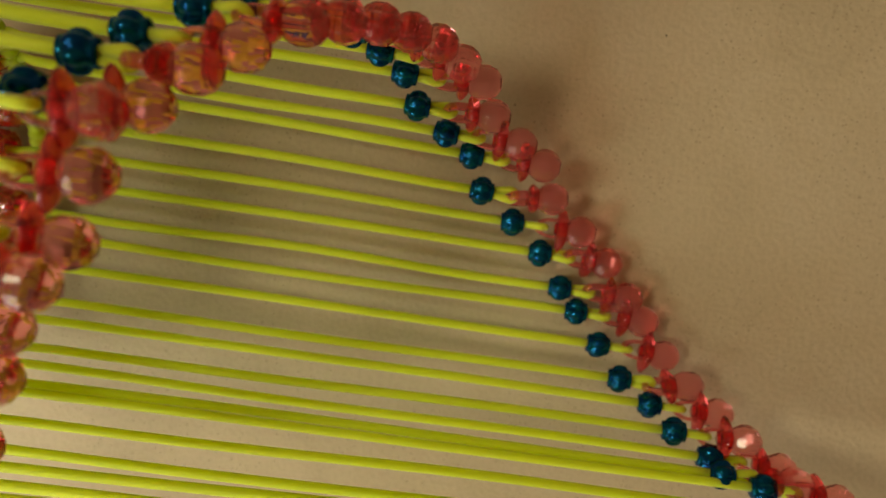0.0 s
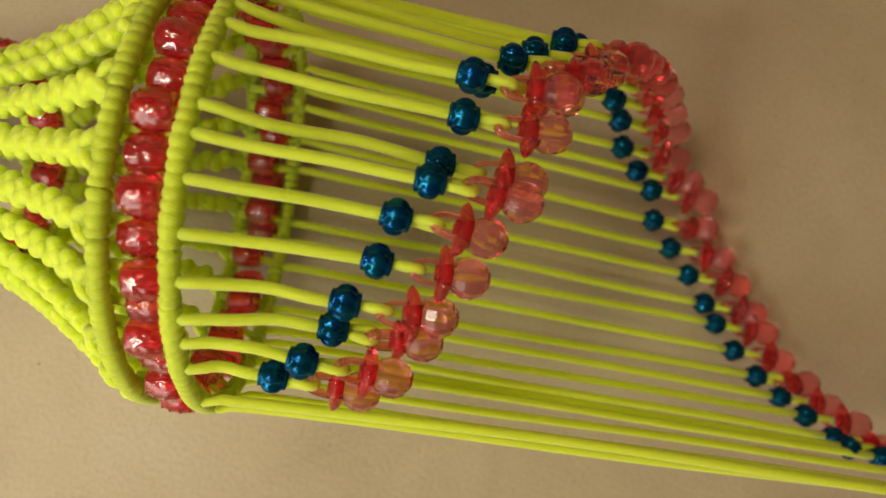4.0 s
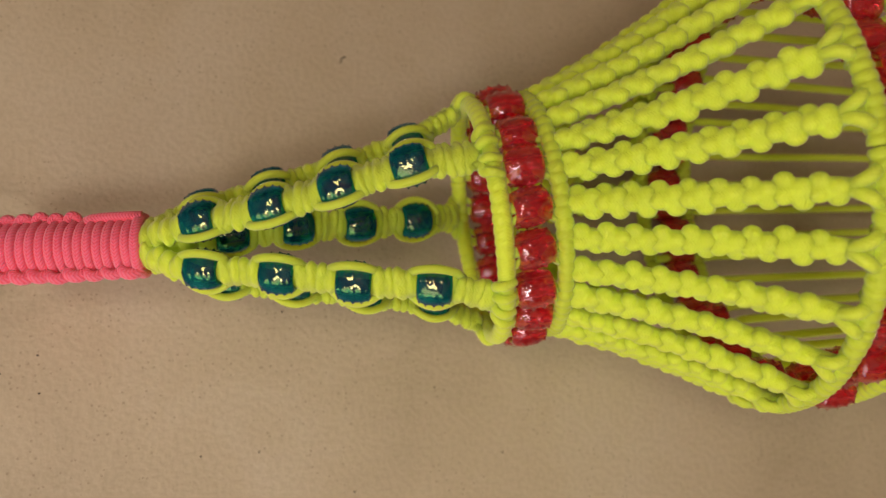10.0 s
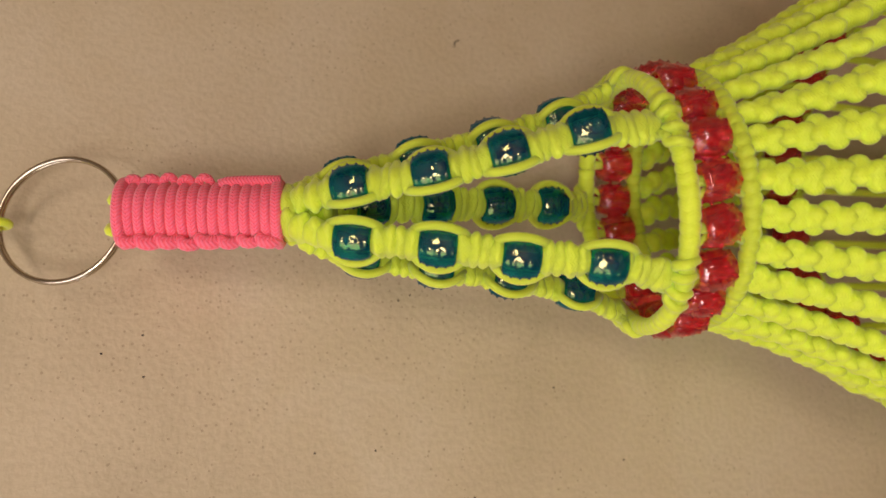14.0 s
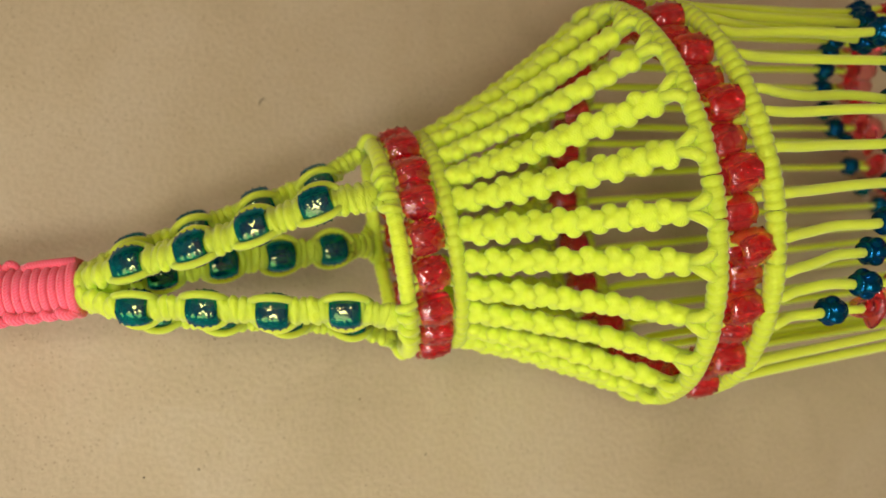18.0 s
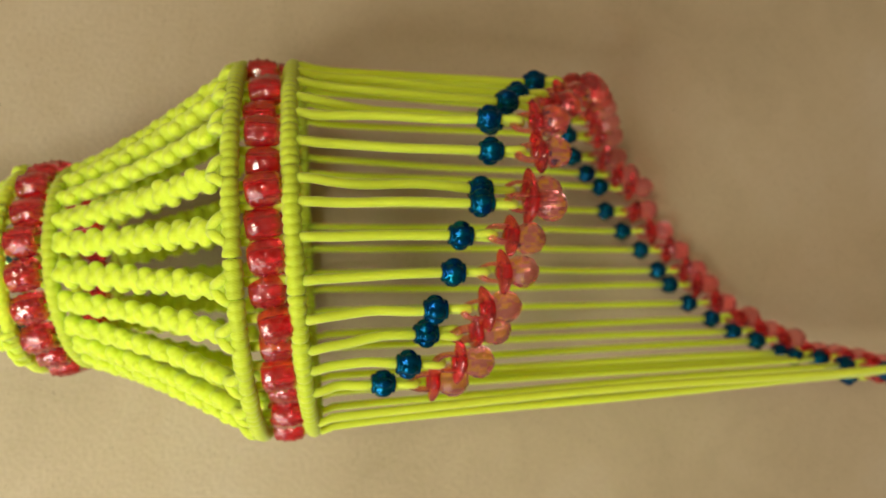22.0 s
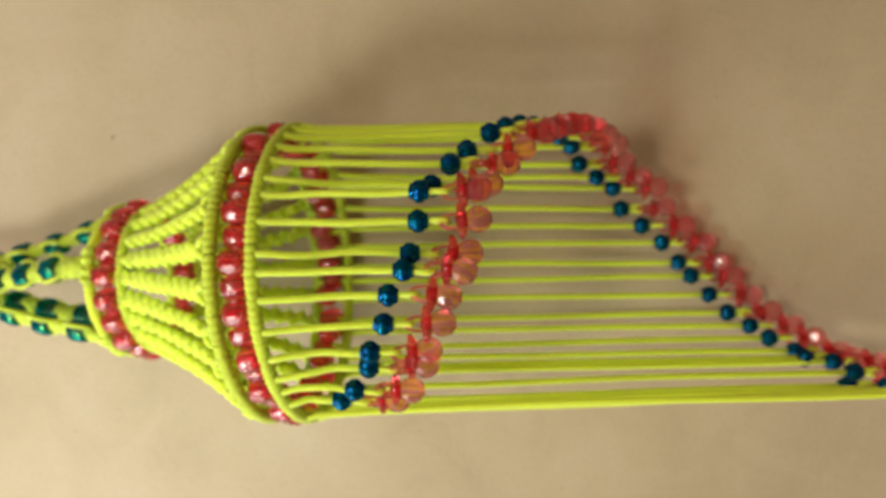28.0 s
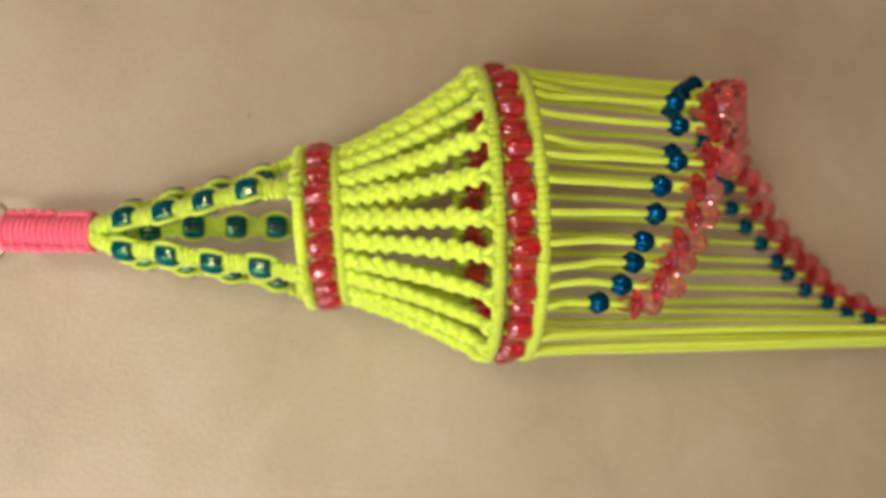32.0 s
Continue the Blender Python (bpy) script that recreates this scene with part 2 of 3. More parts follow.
class Build:
    """Collects tubes, balls and turned shapes into one mesh."""

    def __init__(self):
        self.v, self.f, self.uv = [], [], []

    def grid(self, rows, around, long, wrap_rows=False):
        """rows: rings of points, all alike; uv from turns round and metres along."""
        base, n, k = len(self.v), len(rows), len(rows[0])
        for ring in rows:
            self.v.extend(ring)
        for i in range(n if wrap_rows else n - 1):
            i2 = (i + 1) % n
            for j in range(k):
                j2 = (j + 1) % k
                self.f.append((base + i * k + j, base + i * k + j2, base + i2 * k + j2, base + i2 * k + j))
                a, b = j / k, (j + 1) / k
                p, q = long[i], long[i + 1] if i + 1 < len(long) else long[i]
                self.uv.extend(((a * around, p), (b * around, p), (b * around, q), (a * around, q)))
        return base, n, k

    def tube(self, pts, radius, sides=8, closed=False, cap=True, flat=1.0):
        pts = [Vector(p) for p in pts]
        n = len(pts)
        rows, long, total = [], [], 0.0
        up = None
        for i, p in enumerate(pts):
            a = pts[i - 1] if (i or closed) else pts[0]
            b = pts[(i + 1) % n] if (i < n - 1 or closed) else pts[-1]
            d = (b - a).normalized()
            if up is None:
                up = d.orthogonal().normalized()
            up = (up - d * up.dot(d)).normalized()
            side = d.cross(up)
            r = radius(i / max(1, n - 1)) if callable(radius) else radius
            rows.append([p + (up * math.cos(t) + side * math.sin(t) * flat) * r for t in (2 * math.pi * j / sides for j in range(sides))])
            if i:
                total += (p - pts[i - 1]).length
            long.append(total)
        long.append(total)
        base, n, k = self.grid(rows, 1.0, long, closed)
        if cap and not closed:
            self.f.append(tuple(base + j for j in reversed(range(k))))
            self.uv.extend([(0, 0)] * k)
            self.f.append(tuple(base + (n - 1) * k + j for j in range(k)))
            self.uv.extend([(0, 0)] * k)
        return self

    def ball(self, m, rings=6, sides=9):
        rows, long = [], []
        for i in range(rings + 1):
            t = math.pi * (0.04 + 0.92 * i / rings)
            rows.append([m @ Vector((math.sin(t) * math.cos(a), math.sin(t) * math.sin(a), math.cos(t))) for a in (2 * math.pi * j / sides for j in range(sides))])
            long.append(0.003 * i / rings)
        base, n, k = self.grid(rows, 1.0, long + [0.003])
        self.f.append(tuple(base + j for j in range(k)))
        self.f.append(tuple(base + (n - 1) * k + j for j in reversed(range(k))))
        self.uv.extend([(0, 0)] * (2 * k))
        return self

    def turned(self, profile, sides=24):
        """profile of (radius, height), run round z."""
        self.grid([[Vector((math.cos(a) * r, math.sin(a) * r, z)) for a in (2 * math.pi * j / sides for j in range(sides))] for r, z in profile],
                  1.0, [0.001 * i for i in range(len(profile) + 1)])
        return self

    def lumpy(self, balls, half, core, rings=18, sides=20):
        """One skin round several egg shapes (centre, sizes) strung along z."""
        rows, long = [], []
        for i in range(rings + 1):
            z = -half + 2 * half * i / rings
            ring = []
            for j in range(sides):
                a = 2 * math.pi * j / sides
                dx, dy = math.cos(a), math.sin(a)
                r = core
                for (x, y, cz), (sx, sy, sz) in balls:
                    k = 1 - ((z - cz) / sz) ** 2
                    if k <= 0:
                        continue
                    qa = (dx / sx) ** 2 + (dy / sy) ** 2
                    qb = dx * x / sx ** 2 + dy * y / sy ** 2
                    qc = (x / sx) ** 2 + (y / sy) ** 2 - k
                    disc = qb * qb - qa * qc
                    if disc > 0:
                        r = max(r, (qb + math.sqrt(disc)) / qa)
                if i in (0, rings):
                    r = core * 0.6
                ring.append(Vector((dx * r, dy * r, z)))
            rows.append(ring)
            long.append(z)
        base, n, k = self.grid(rows, 2.0, long + [half])
        self.f.append(tuple(base + j for j in reversed(range(k))))
        self.f.append(tuple(base + (n - 1) * k + j for j in range(k)))
        self.uv.extend([(0, 0)] * (2 * k))
        return self

    def mesh(self, name, smooth=True):
        return mesh_of(name, self.v, self.f, self.uv, smooth)


def frame_at(p, z, x=None):
    """A pose at p whose z runs along z, and x as near as can be to x."""
    z = Vector(z).normalized()
    x = Vector(x) if x is not None else z.orthogonal()
    x = (x - z * x.dot(z)).normalized()
    m = Matrix.Identity(4)
    for i, c in enumerate((x, z.cross(x), z)):
        m[0][i], m[1][i], m[2][i] = c
    return Matrix.Translation(p) @ m


def bent(pts, steps=5):
    """A smooth line through the points."""
    pts = [Vector(p) for p in pts]
    made = []
    for i in range(len(pts) - 1):
        a, b, c, d = pts[max(0, i - 1)], pts[i], pts[i + 1], pts[min(len(pts) - 1, i + 2)]
        for j in range(steps):
            t = j / steps
            made.append(0.5 * (2 * b + (c - a) * t + (2 * a - 5 * b + 4 * c - d) * t * t + (3 * b - a - 3 * c + d) * t ** 3))
    return made + [pts[-1]]


def box(lo, hi):
    x0, y0, z0 = lo
    x1, y1, z1 = hi
    v = [(x, y, z) for x in (x0, x1) for y in (y0, y1) for z in (z0, z1)]
    f = [(0, 1, 3, 2), (4, 6, 7, 5), (0, 4, 5, 1), (2, 3, 7, 6), (0, 2, 6, 4), (1, 5, 7, 3)]
    return mesh_of("box", v, f, smooth=False)


# ---- the room ----
def structure(name, lo, hi, mat, label):
    return tagged(put(name, box(lo, hi), mat), label, name.split("_")[0], kind="structure")


wall_back = structure("wall_north", (-0.74, WALL_Y, 0), (1.6, WALL_Y + 0.12, 2.5), PLASTER, "beige painted plaster wall with fine pits and specks")
structure("wall_south", (-0.74, -2.62, 0), (1.6, -2.5, 2.5), PLASTER, "plain beige plaster wall behind the camera")
structure("wall_east", (1.6, -2.62, 0), (1.72, WALL_Y + 0.12, 2.5), PLASTER, "plain beige plaster side wall")
structure("floor", (-0.86, -2.62, -0.1), (1.72, WALL_Y + 0.12, 0), FLOOR, "plain brown floor of the room")
structure("ceiling", (-0.86, -2.62, 2.5), (1.72, WALL_Y + 0.12, 2.6), CEILING, "plain white painted ceiling")
# the window wall, round an opening
WX, WY0, WY1, WZ0, WZ1 = -0.74, -0.66, -0.06, 1.45, 2.23
for lo, hi in (((WX - 0.12, -2.62, 0), (WX, WY0, 2.5)), ((WX - 0.12, WY1, 0), (WX, WALL_Y + 0.12, 2.5)),
               ((WX - 0.12, WY0, 0), (WX, WY1, WZ0)), ((WX - 0.12, WY0, WZ1), (WX, WY1, 2.5))):
    structure("wall_west", lo, hi, PLASTER, "plain beige plaster wall round a window")
window = Build()
for y0, z0, y1, z1 in ((WY0, WZ0, WY1, WZ0), (WY0, WZ1, WY1, WZ1), (WY0, WZ0, WY0, WZ1), (WY1, WZ0, WY1, WZ1)):
    window.tube([(WX - 0.06, y0, z0), (WX - 0.06, y1, z1)], 0.03, 4)
tagged(put("window_1", window.mesh("window", False), FRAME), "white painted window frame in the side wall", "window", kind="structure")
# a fibre and a few flecks caught in the paint
hair = Build().tube([(0.0505 + 0.0015 * math.cos(a), WALL_Y - 0.0001, 1.4095 + 0.0022 * math.sin(a)) for a in np.linspace(0.3, 1.9, 9)], 0.00016, 5)
put("paint_fibre", hair.mesh("paint_fibre"), INK, parent=wall_back, label="thin dark fibre stuck in the paint")
fleck = Build().ball(Matrix.Diagonal((0.00030, 0.0001, 0.00022, 1)), 5, 8).mesh("paint_fleck")
for x, z in ((-0.0185, 1.430), (-0.0282, 1.2337), (-0.040, 1.392), (-0.058, 1.375), (0.062, 1.166), (0.04, 1.20), (-0.052, 1.45), (-0.0172, 1.4271), (-0.0297, 1.4933), (-0.0347, 1.4850), (-0.0522, 1.4366), (-0.0638, 1.4141), (-0.0736, 1.4346), (-0.0690, 1.4158), (-0.0260, 1.4855)):
    put("paint_fleck", fleck, INK, Matrix.Translation((x, WALL_Y, z)) @ Matrix.Rotation(37 * z, 4, "Y"), parent=wall_back)

# ---- the hanging ----
LANTERN = holder("macrame_hanging", (0, 0, 1.3162))
tagged(LANTERN, "neon yellow macrame hanging with red and teal beads, by a wall", "hanging")
AXIS = Vector((-0.06, 0.16, 1)).normalized()


def hoop_axes(nx, ny):
    n = Vector((nx, ny, 1)).normalized()
    u = Vector((0, 1, 0)).cross(n).normalized()
    return u, n.cross(u), n


# centre, axes, half width across, half depth, half height of the band, rise at the wall side
UPPER = ((-0.0042, 0.0144, 1.3817), hoop_axes(-0.0696, 0.157), 0.0261, 0.0248, 0.0061, 0.0)
LOWER = ((-0.0007, 0.0002, 1.3236), hoop_axes(-0.0434, 0.142), 0.0490, 0.0465, 0.0065, 0.0032)
HOOPS = {"upper_rim": (UPPER, 1), "upper_foot": (UPPER, -1), "lower_rim": (LOWER, 1), "lower_foot": (LOWER, -1)}
RIGHT, BACK = UPPER[1][0], UPPER[1][1]
rnd = random.Random(4)


def on_hoop(key, degrees, out=0.0, lift=0.0):
    (c, (u, v, n), wide, deep, half, rise), sign = HOOPS[key]
    a = radians(degrees)
    return Vector(c) + u * ((wide + out) * math.sin(a)) - v * ((deep + out) * math.cos(a)) + n * (half * sign + lift + rise * (0.5 - 0.5 * math.cos(a)) ** 3)


def outward(degrees):
    a = radians(degrees)
    return RIGHT * math.sin(a) - BACK * math.cos(a)


# four hoops, each a wire ring wound close with cord
for key in HOOPS:
    r = HOOPS[key][0][2]
    thick, depth = (0.00160, 0.00034) if key == "upper_rim" else (0.00140, 0.00050) if key == "upper_foot" else (0.00155, 0.00060)
    turns = round(2 * math.pi * r / 0.0022)
    steps, rows = turns * 7, []
    loose = set(rnd.sample(range(turns), {"upper_rim": 1, "upper_foot": 3, "lower_rim": 14, "lower_foot": 22}[key]))
    for i in range(steps):
        d, turn = 360 * i / steps, i / 7
        ring = []
        for j in range(12):
            q = 2 * math.pi * j / 12
            phase = turn + 0.05 * math.sin(q + 1) + 0.05 * math.sin(turn * 1.7)
            rib = abs(math.sin(math.pi * phase)) ** 0.4
            w = thick + depth * rib + 0.00008 * math.sin(turn * 0.9 + 1.3 * math.sin(turn * 0.31))
            if round(turn) in loose and abs(turn - round(turn)) < 0.1:
                w = 0.0006
            ring.append(on_hoop(key, d, w * math.cos(q), w * math.sin(q)))
        rows.append(ring)
    build = Build()
    build.grid(rows, 1.0, [2 * math.pi * r * i / steps for i in range(steps + 1)], True)
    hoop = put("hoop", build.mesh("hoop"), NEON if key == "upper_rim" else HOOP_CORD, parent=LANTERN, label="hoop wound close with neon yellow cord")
    wire = Build().tube([on_hoop(key, a) for a in np.linspace(0, 360, 96, endpoint=False)], 0.0010, 6, closed=True)
    put("wire_ring", wire.mesh("wire_ring"), INK, parent=hoop)


def pony(name, radius, length, hole, rows_round, dots, dot):
    """A rounded barrel bead, one skin, with rows of small raised dots along it."""
    h, sides, steps, grid = length / 2, rows_round * 6, dots * 4 + 2, []
    for i in range(steps + 1):
        t = -1.35 + 2.7 * i / steps
        r = radius - 0.0024 + 0.0024 * math.cos(t) ** 0.55
        stud = max(0.0, math.cos(2 * math.pi * (i - 3) / 4)) if 2 <= i <= steps - 2 else 0.0
        grid.append([(r + dot * stud * (1.0, 0.35, -0.1, -0.25, -0.1, 0.35)[j % 6] - (0 if stud else 0.1 * dot * (j % 6 == 3)), h * math.sin(t) / math.sin(1.35)) for j in range(sides)])
    for r, z in ((hole + 0.0007, 0.99), (hole, 0.75), (hole, 0), (hole, -0.75), (hole + 0.0007, -0.99)):
        grid.append([(r, h * z)] * sides)
    b = Build()
    b.grid([[Vector((r * math.cos(2 * math.pi * j / sides), r * math.sin(2 * math.pi * j / sides), z)) for j, (r, z) in enumerate(row)] for row in grid], 1.0, [0.001 * i for i in range(len(grid) + 1)], True)
    return b.mesh(name)


red_pony = pony("red_pony_bead", 0.0040, 0.0078, 0.0016, 8, 4, 0.0005)
for key, other, count, first, zig in (("upper_rim", "upper_foot", 19, 351, 0.0003), ("lower_rim", "lower_foot", 40, 1, 0.0013)):
    for i in range(count):
        d = first + 360 / count * i + rnd.uniform(-0.8, 0.8)
        p = (on_hoop(key, d) + on_hoop(other, d)) / 2 + outward(d) * (zig * (1 if i % 2 else -1) - (0.0008 if count == 19 else 0.0028) + rnd.uniform(-0.0003, 0.0005)) + AXIS * (zig * rnd.uniform(-1.2, 1.2))
        tip = AXIS + outward(d) * rnd.uniform(-0.15, 0.15) + RIGHT * rnd.uniform(-0.16, 0.16)
        put("pony_bead", red_pony, RED, frame_at(p, tip, outward(d + rnd.uniform(0, 90))), parent=LANTERN, label="translucent red barrel bead")
        if count == 19:
            for s in (-9.0, -1.2, 1.2):
                put("short_cord", Build().tube([on_hoop(key, d + s), p + outward(d) * 0.0006, on_hoop(other, d + s)], 0.0008, 6).mesh("short_cord"), NEON, parent=LANTERN)

# twenty-four knotted bars between the two bands
knot = Build().lumpy([((0.0021, 0.0003, -0.0016), (0.0017, 0.0018, 0.0020)), ((-0.0021, -0.0003, 0.0016), (0.0017, 0.0018, 0.0020)), ((0, 0, 0), (0.0025, 0.0023, 0.0064)),
                      ((-0.0006, 0.0012, -0.0016), (0.0019, 0.0015, 0.0020)), ((0.0006, 0.0012, 0.0016), (0.0019, 0.0015, 0.0020)),
                      ((0.0006, -0.0012, -0.0016), (0.0019, 0.0015, 0.0020)), ((-0.0006, -0.0012, 0.0016), (0.0019, 0.0015, 0.0020))], 0.0041, 0.0018, 28, 28).mesh("half_knot")
for k in range(24):
    top, end = 6 + 15 * k + rnd.uniform(-1, 1), 0.5 + 15 * k + rnd.uniform(-1.5, 1.5)
    foot, head = on_hoop("lower_rim", end, -0.0006, 0.0012), on_hoop("upper_foot", top, -0.0004, -0.0012)
    pts = [head.lerp(foot, i / 24) - outward(top) * 0.0017 * math.sin(math.pi * i / 24) for i in range(25)]
    bar = put("knotted_bar", Build().tube(pts, 0.0018, 10).mesh("bar_core"), NEON, parent=LANTERN, label="bar of half knots in neon yellow cord")
    length = sum((pts[i + 1] - pts[i]).length for i in range(24))
    count = round((length - 0.005) / 0.0051)
    turn = rnd.uniform(-0.5, 0.5)
    twist = rnd.uniform(-0.12, 0.12)
    for j in range(count):
        s = (0.0010 + (j + 0.5) * (length - 0.0050) / count) / length * 24
        i = min(23, int(s))
        p = pts[i].lerp(pts[i + 1], s - i)
        d = pts[i + 1] - pts[i]
        m = frame_at(p, d, outward(top + 90)) @ Matrix.Rotation(turn + twist * j + rnd.uniform(-0.15, 0.15), 4, "Z") @ Matrix.Diagonal((rnd.uniform(0.82, 0.96), rnd.uniform(0.82, 0.96), rnd.uniform(0.88, 1.0), 1))
        put("knot", knot, NEON, m, parent=bar)
    # the working cords run off along the hoop
    for q in (-1, 1):
        leg = [pts[21], pts[22] + outward(end) * 0.0004, on_hoop("lower_rim", end + q * 1.9, 0.0002, 0.0030), on_hoop("lower_rim", end + q * 3.3, 0.0004, 0.0012), on_hoop("lower_rim", end + q * 3.9, 0.0003, -0.0003)]
        put("hitch", Build().tube(bent(leg), 0.0013, 8).mesh("hitch"), NEON, parent=bar)

# ---- the five beaded columns ----
HANDLE_FOOT, HANDLE_TOP = Vector((-0.0061, 0.0266, 1.4588)), Vector((-0.0050, 0.0337, 1.4894))
teal_pony = pony("teal_pony_bead", 0.0042, 0.0072, 0.0016, 7, 5, 0.0004)
square = Build().lumpy([((0, 0, 0), (0.0030, 0.0021, 0.0030)), ((0.0025, 0.0002, 0.0002), (0.0012, 0.0015, 0.0011)), ((-0.0025, -0.0002, -0.0002), (0.0012, 0.0015, 0.0011)),
                        ((0.0003, 0.0007, 0.0003), (0.0024, 0.0017, 0.0011)), ((0.0003, -0.0007, -0.0002), (0.0024, 0.0017, 0.0011))], 0.0025, 0.0012, 16, 36).mesh("square_knot")
COLUMNS = {18: ((-0.0036, 0.0161, 1.4473), (-0.0030, 0.0082, 1.4337), (-0.0007, 0.0020, 1.4207), (0.0020, -0.0039, 1.4072)),
           309: ((-0.0135, 0.0173, 1.4469), (-0.0160, 0.0112, 1.4323), (-0.0189, 0.0070, 1.4178), (-0.0208, 0.0030, 1.4024)),
           165: ((-0.0040, 0.0265, 1.4416), (-0.0023, 0.0278, 1.4272), (-0.0015, 0.0292, 1.4128), (-0.0004, 0.0310, 1.3988)),
           80: ((0.0017, 0.0252, 1.4470), (0.0053, 0.0211, 1.4329), (0.0090, 0.0174, 1.4178), (0.0134, 0.0143, 1.4034)),
           242: ((-0.0140, 0.0300, 1.4426), (-0.0166, 0.0268, 1.4282), (-0.0189, 0.0256, 1.4129), (-0.0214, 0.0262, 1.3973))}
for land, beads in COLUMNS.items():
    beads = [Vector(p) for p in beads]
    first, last = beads[0], beads[3]
    d = (last - first).normalized()
    face = (first + last) / 2 - Vector((-0.0066, 0.0195, 1.425))
    face = (face - d * face.dot(d)).normalized()
    side = d.cross(face)
    foot = on_hoop("upper_rim", land, -0.0005)
    lean = (HANDLE_TOP - HANDLE_FOOT).normalized()
    aside = (first - HANDLE_FOOT) - lean * (first - HANDLE_FOOT).dot(lean)
    root = HANDLE_FOOT + aside.normalized() * 0.0034 + lean * -0.0004
    core = Build()
    for q in (-0.0011, 0.0011):
        core.tube([root + side * q, *(p + side * q for p in beads), foot + side * q * 2.5 + AXIS * 0.001], 0.00095, 6)
    column = put("bead_column", core.mesh("column_cords"), NEON, parent=LANTERN, label="column of square knots and teal beads")
    knots = [(root.lerp(first - d * 0.0045, t), d) for t in (0.12, 0.40, 0.70, 0.97)]
    for j, p in enumerate(beads):
        d = (beads[min(3, j + 1)] - beads[max(0, j - 1)]).normalized()
        put("pony_bead", teal_pony, TEAL, frame_at(p, d, face) @ Matrix.Rotation(rnd.uniform(0, 6), 4, "Z"), parent=column, label="dark teal lustre barrel bead")
        for s in (-1, 1):
            bow = [p + d * (-0.0056 + 0.0112 * t) + side * s * (0.0014 + 0.0035 * math.sin(math.pi * t) ** 0.55) + face * (-0.0008 + 0.0018 * math.sin(math.pi * t) ** 0.7) for t in np.linspace(0, 1, 11)]
            put("side_cord", Build().tube(bow, 0.0009, 8).mesh("side_cord"), NEON, parent=column)
        if j < 3:
            knots += [(p.lerp(beads[j + 1], t), beads[j + 1] - p) for t in (0.31, 0.435, 0.565, 0.69)]
    rest = foot - last
    knots += [(last + rest * t, rest.normalized()) for t in (0.24, 0.36, 0.48, 0.60, 0.71)]
    for i, (p, z) in enumerate(knots):
        m = frame_at(p, z, -side if i % 2 else side) @ Euler((rnd.uniform(-0.08, 0.08), rnd.uniform(-0.16, 0.16), rnd.uniform(-0.1, 0.1))).to_matrix().to_4x4() @ Matrix.Diagonal((rnd.uniform(0.92, 1.1), rnd.uniform(0.95, 1.1), rnd.uniform(0.9, 1.1), 1))
        put("knot", square, NEON, m, parent=column)
    # the cords part to either side of the hoop
    split = last + rest * 0.74
    for q in (-9, -3.5, 3.5, 9):
        leg = bent([split + side * (-q * 0.0002), split.lerp(foot, 0.5) + side * (-q * 0.00030) + face * 0.0004, on_hoop("upper_rim", land + q, 0.0002, 0.0022), on_hoop("upper_rim", land + q * 1.2, 0.0018, 0.0009), on_hoop("upper_rim", land + q * 1.3, 0.0009, -0.0014)])
        put("hitch", Build().tube(leg, 0.00105, 8).mesh("hitch"), NEON, parent=column)

lean = (HANDLE_TOP - HANDLE_FOOT).normalized()
put("cord_bundle", Build().tube([HANDLE_FOOT + lean * 0.001, HANDLE_FOOT - lean * 0.004, HANDLE_FOOT - lean * 0.009 - Vector((0, 0.002, 0))], lambda t: 0.0052 - 0.0022 * t, 14).mesh("cord_bundle"), NEON, parent=LANTERN)

# ---- the wrapped handle ----
up = (HANDLE_TOP - HANDLE_FOOT).normalized()
across = Vector((1, 0, 0))
across = (across - up * across.dot(up)).normalized()
deep = up.cross(across)
long = (HANDLE_TOP - HANDLE_FOOT).length
handle = put("handle", Build().tube([HANDLE_FOOT + up * 0.001, HANDLE_TOP - up * 0.0005], 0.0049, 16).mesh("handle_core"), PINK, parent=LANTERN, label="handle wrapped in coral pink cord")


def oval(z, wide, thick, tilt=0.0):
    return [HANDLE_FOOT + up * (z + tilt * math.cos(a)) + across * (wide * math.cos(a)) + deep * (thick * math.sin(a)) for a in np.linspace(0, 2 * math.pi, 28, endpoint=False)]


for i in range(16):
    z = 0.0010 + (long - 0.0022) * i / 15
    end = i in (0, 15)
    put("wrap", Build().tube(oval(z, 0.0060 if end else 0.0051 + rnd.uniform(-0.0001, 0.0001), 0.0049 + 0.00015 * (i % 2), rnd.uniform(-0.00012, 0.00012)), 0.00118 if end else 0.00108, 8, closed=True).mesh("wrap"), PINK, parent=handle)
for s, count, reach in ((-1, 8, 1.0), (1, 5, 0.60)):
    for i in range(count):
        z = long - 0.0030 - (long * reach - 0.0055) * i / (count - 1)
        c = HANDLE_FOOT + up * z + across * s * ((0.0058 if s < 0 else 0.0054) + rnd.uniform(-0.0003, 0.0003)) - deep * 0.0020
        big = rnd.uniform(0.92, 1.12) * (1.05 if s < 0 else 0.75)
        arc = [c + up * (0.0015 * big * math.cos(q)) + across * (s * (0.0013 * math.sin(q) - 0.0003)) - deep * (0.0007 * math.sin(q) + 0.0003 * math.cos(q)) for q in np.linspace(0, math.pi, 9)]
        put("edge_stitch", Build().tube(arc, 0.0012 * big, 9).mesh("edge_stitch"), PINK, parent=handle)
tail = [HANDLE_FOOT + up * z + across * x - deep * 0.0028 for z, x in ((0.0005, 0.0058), (0.004, 0.0058), (0.008, 0.0057), (0.0105, 0.0055), (0.0122, 0.0049))]
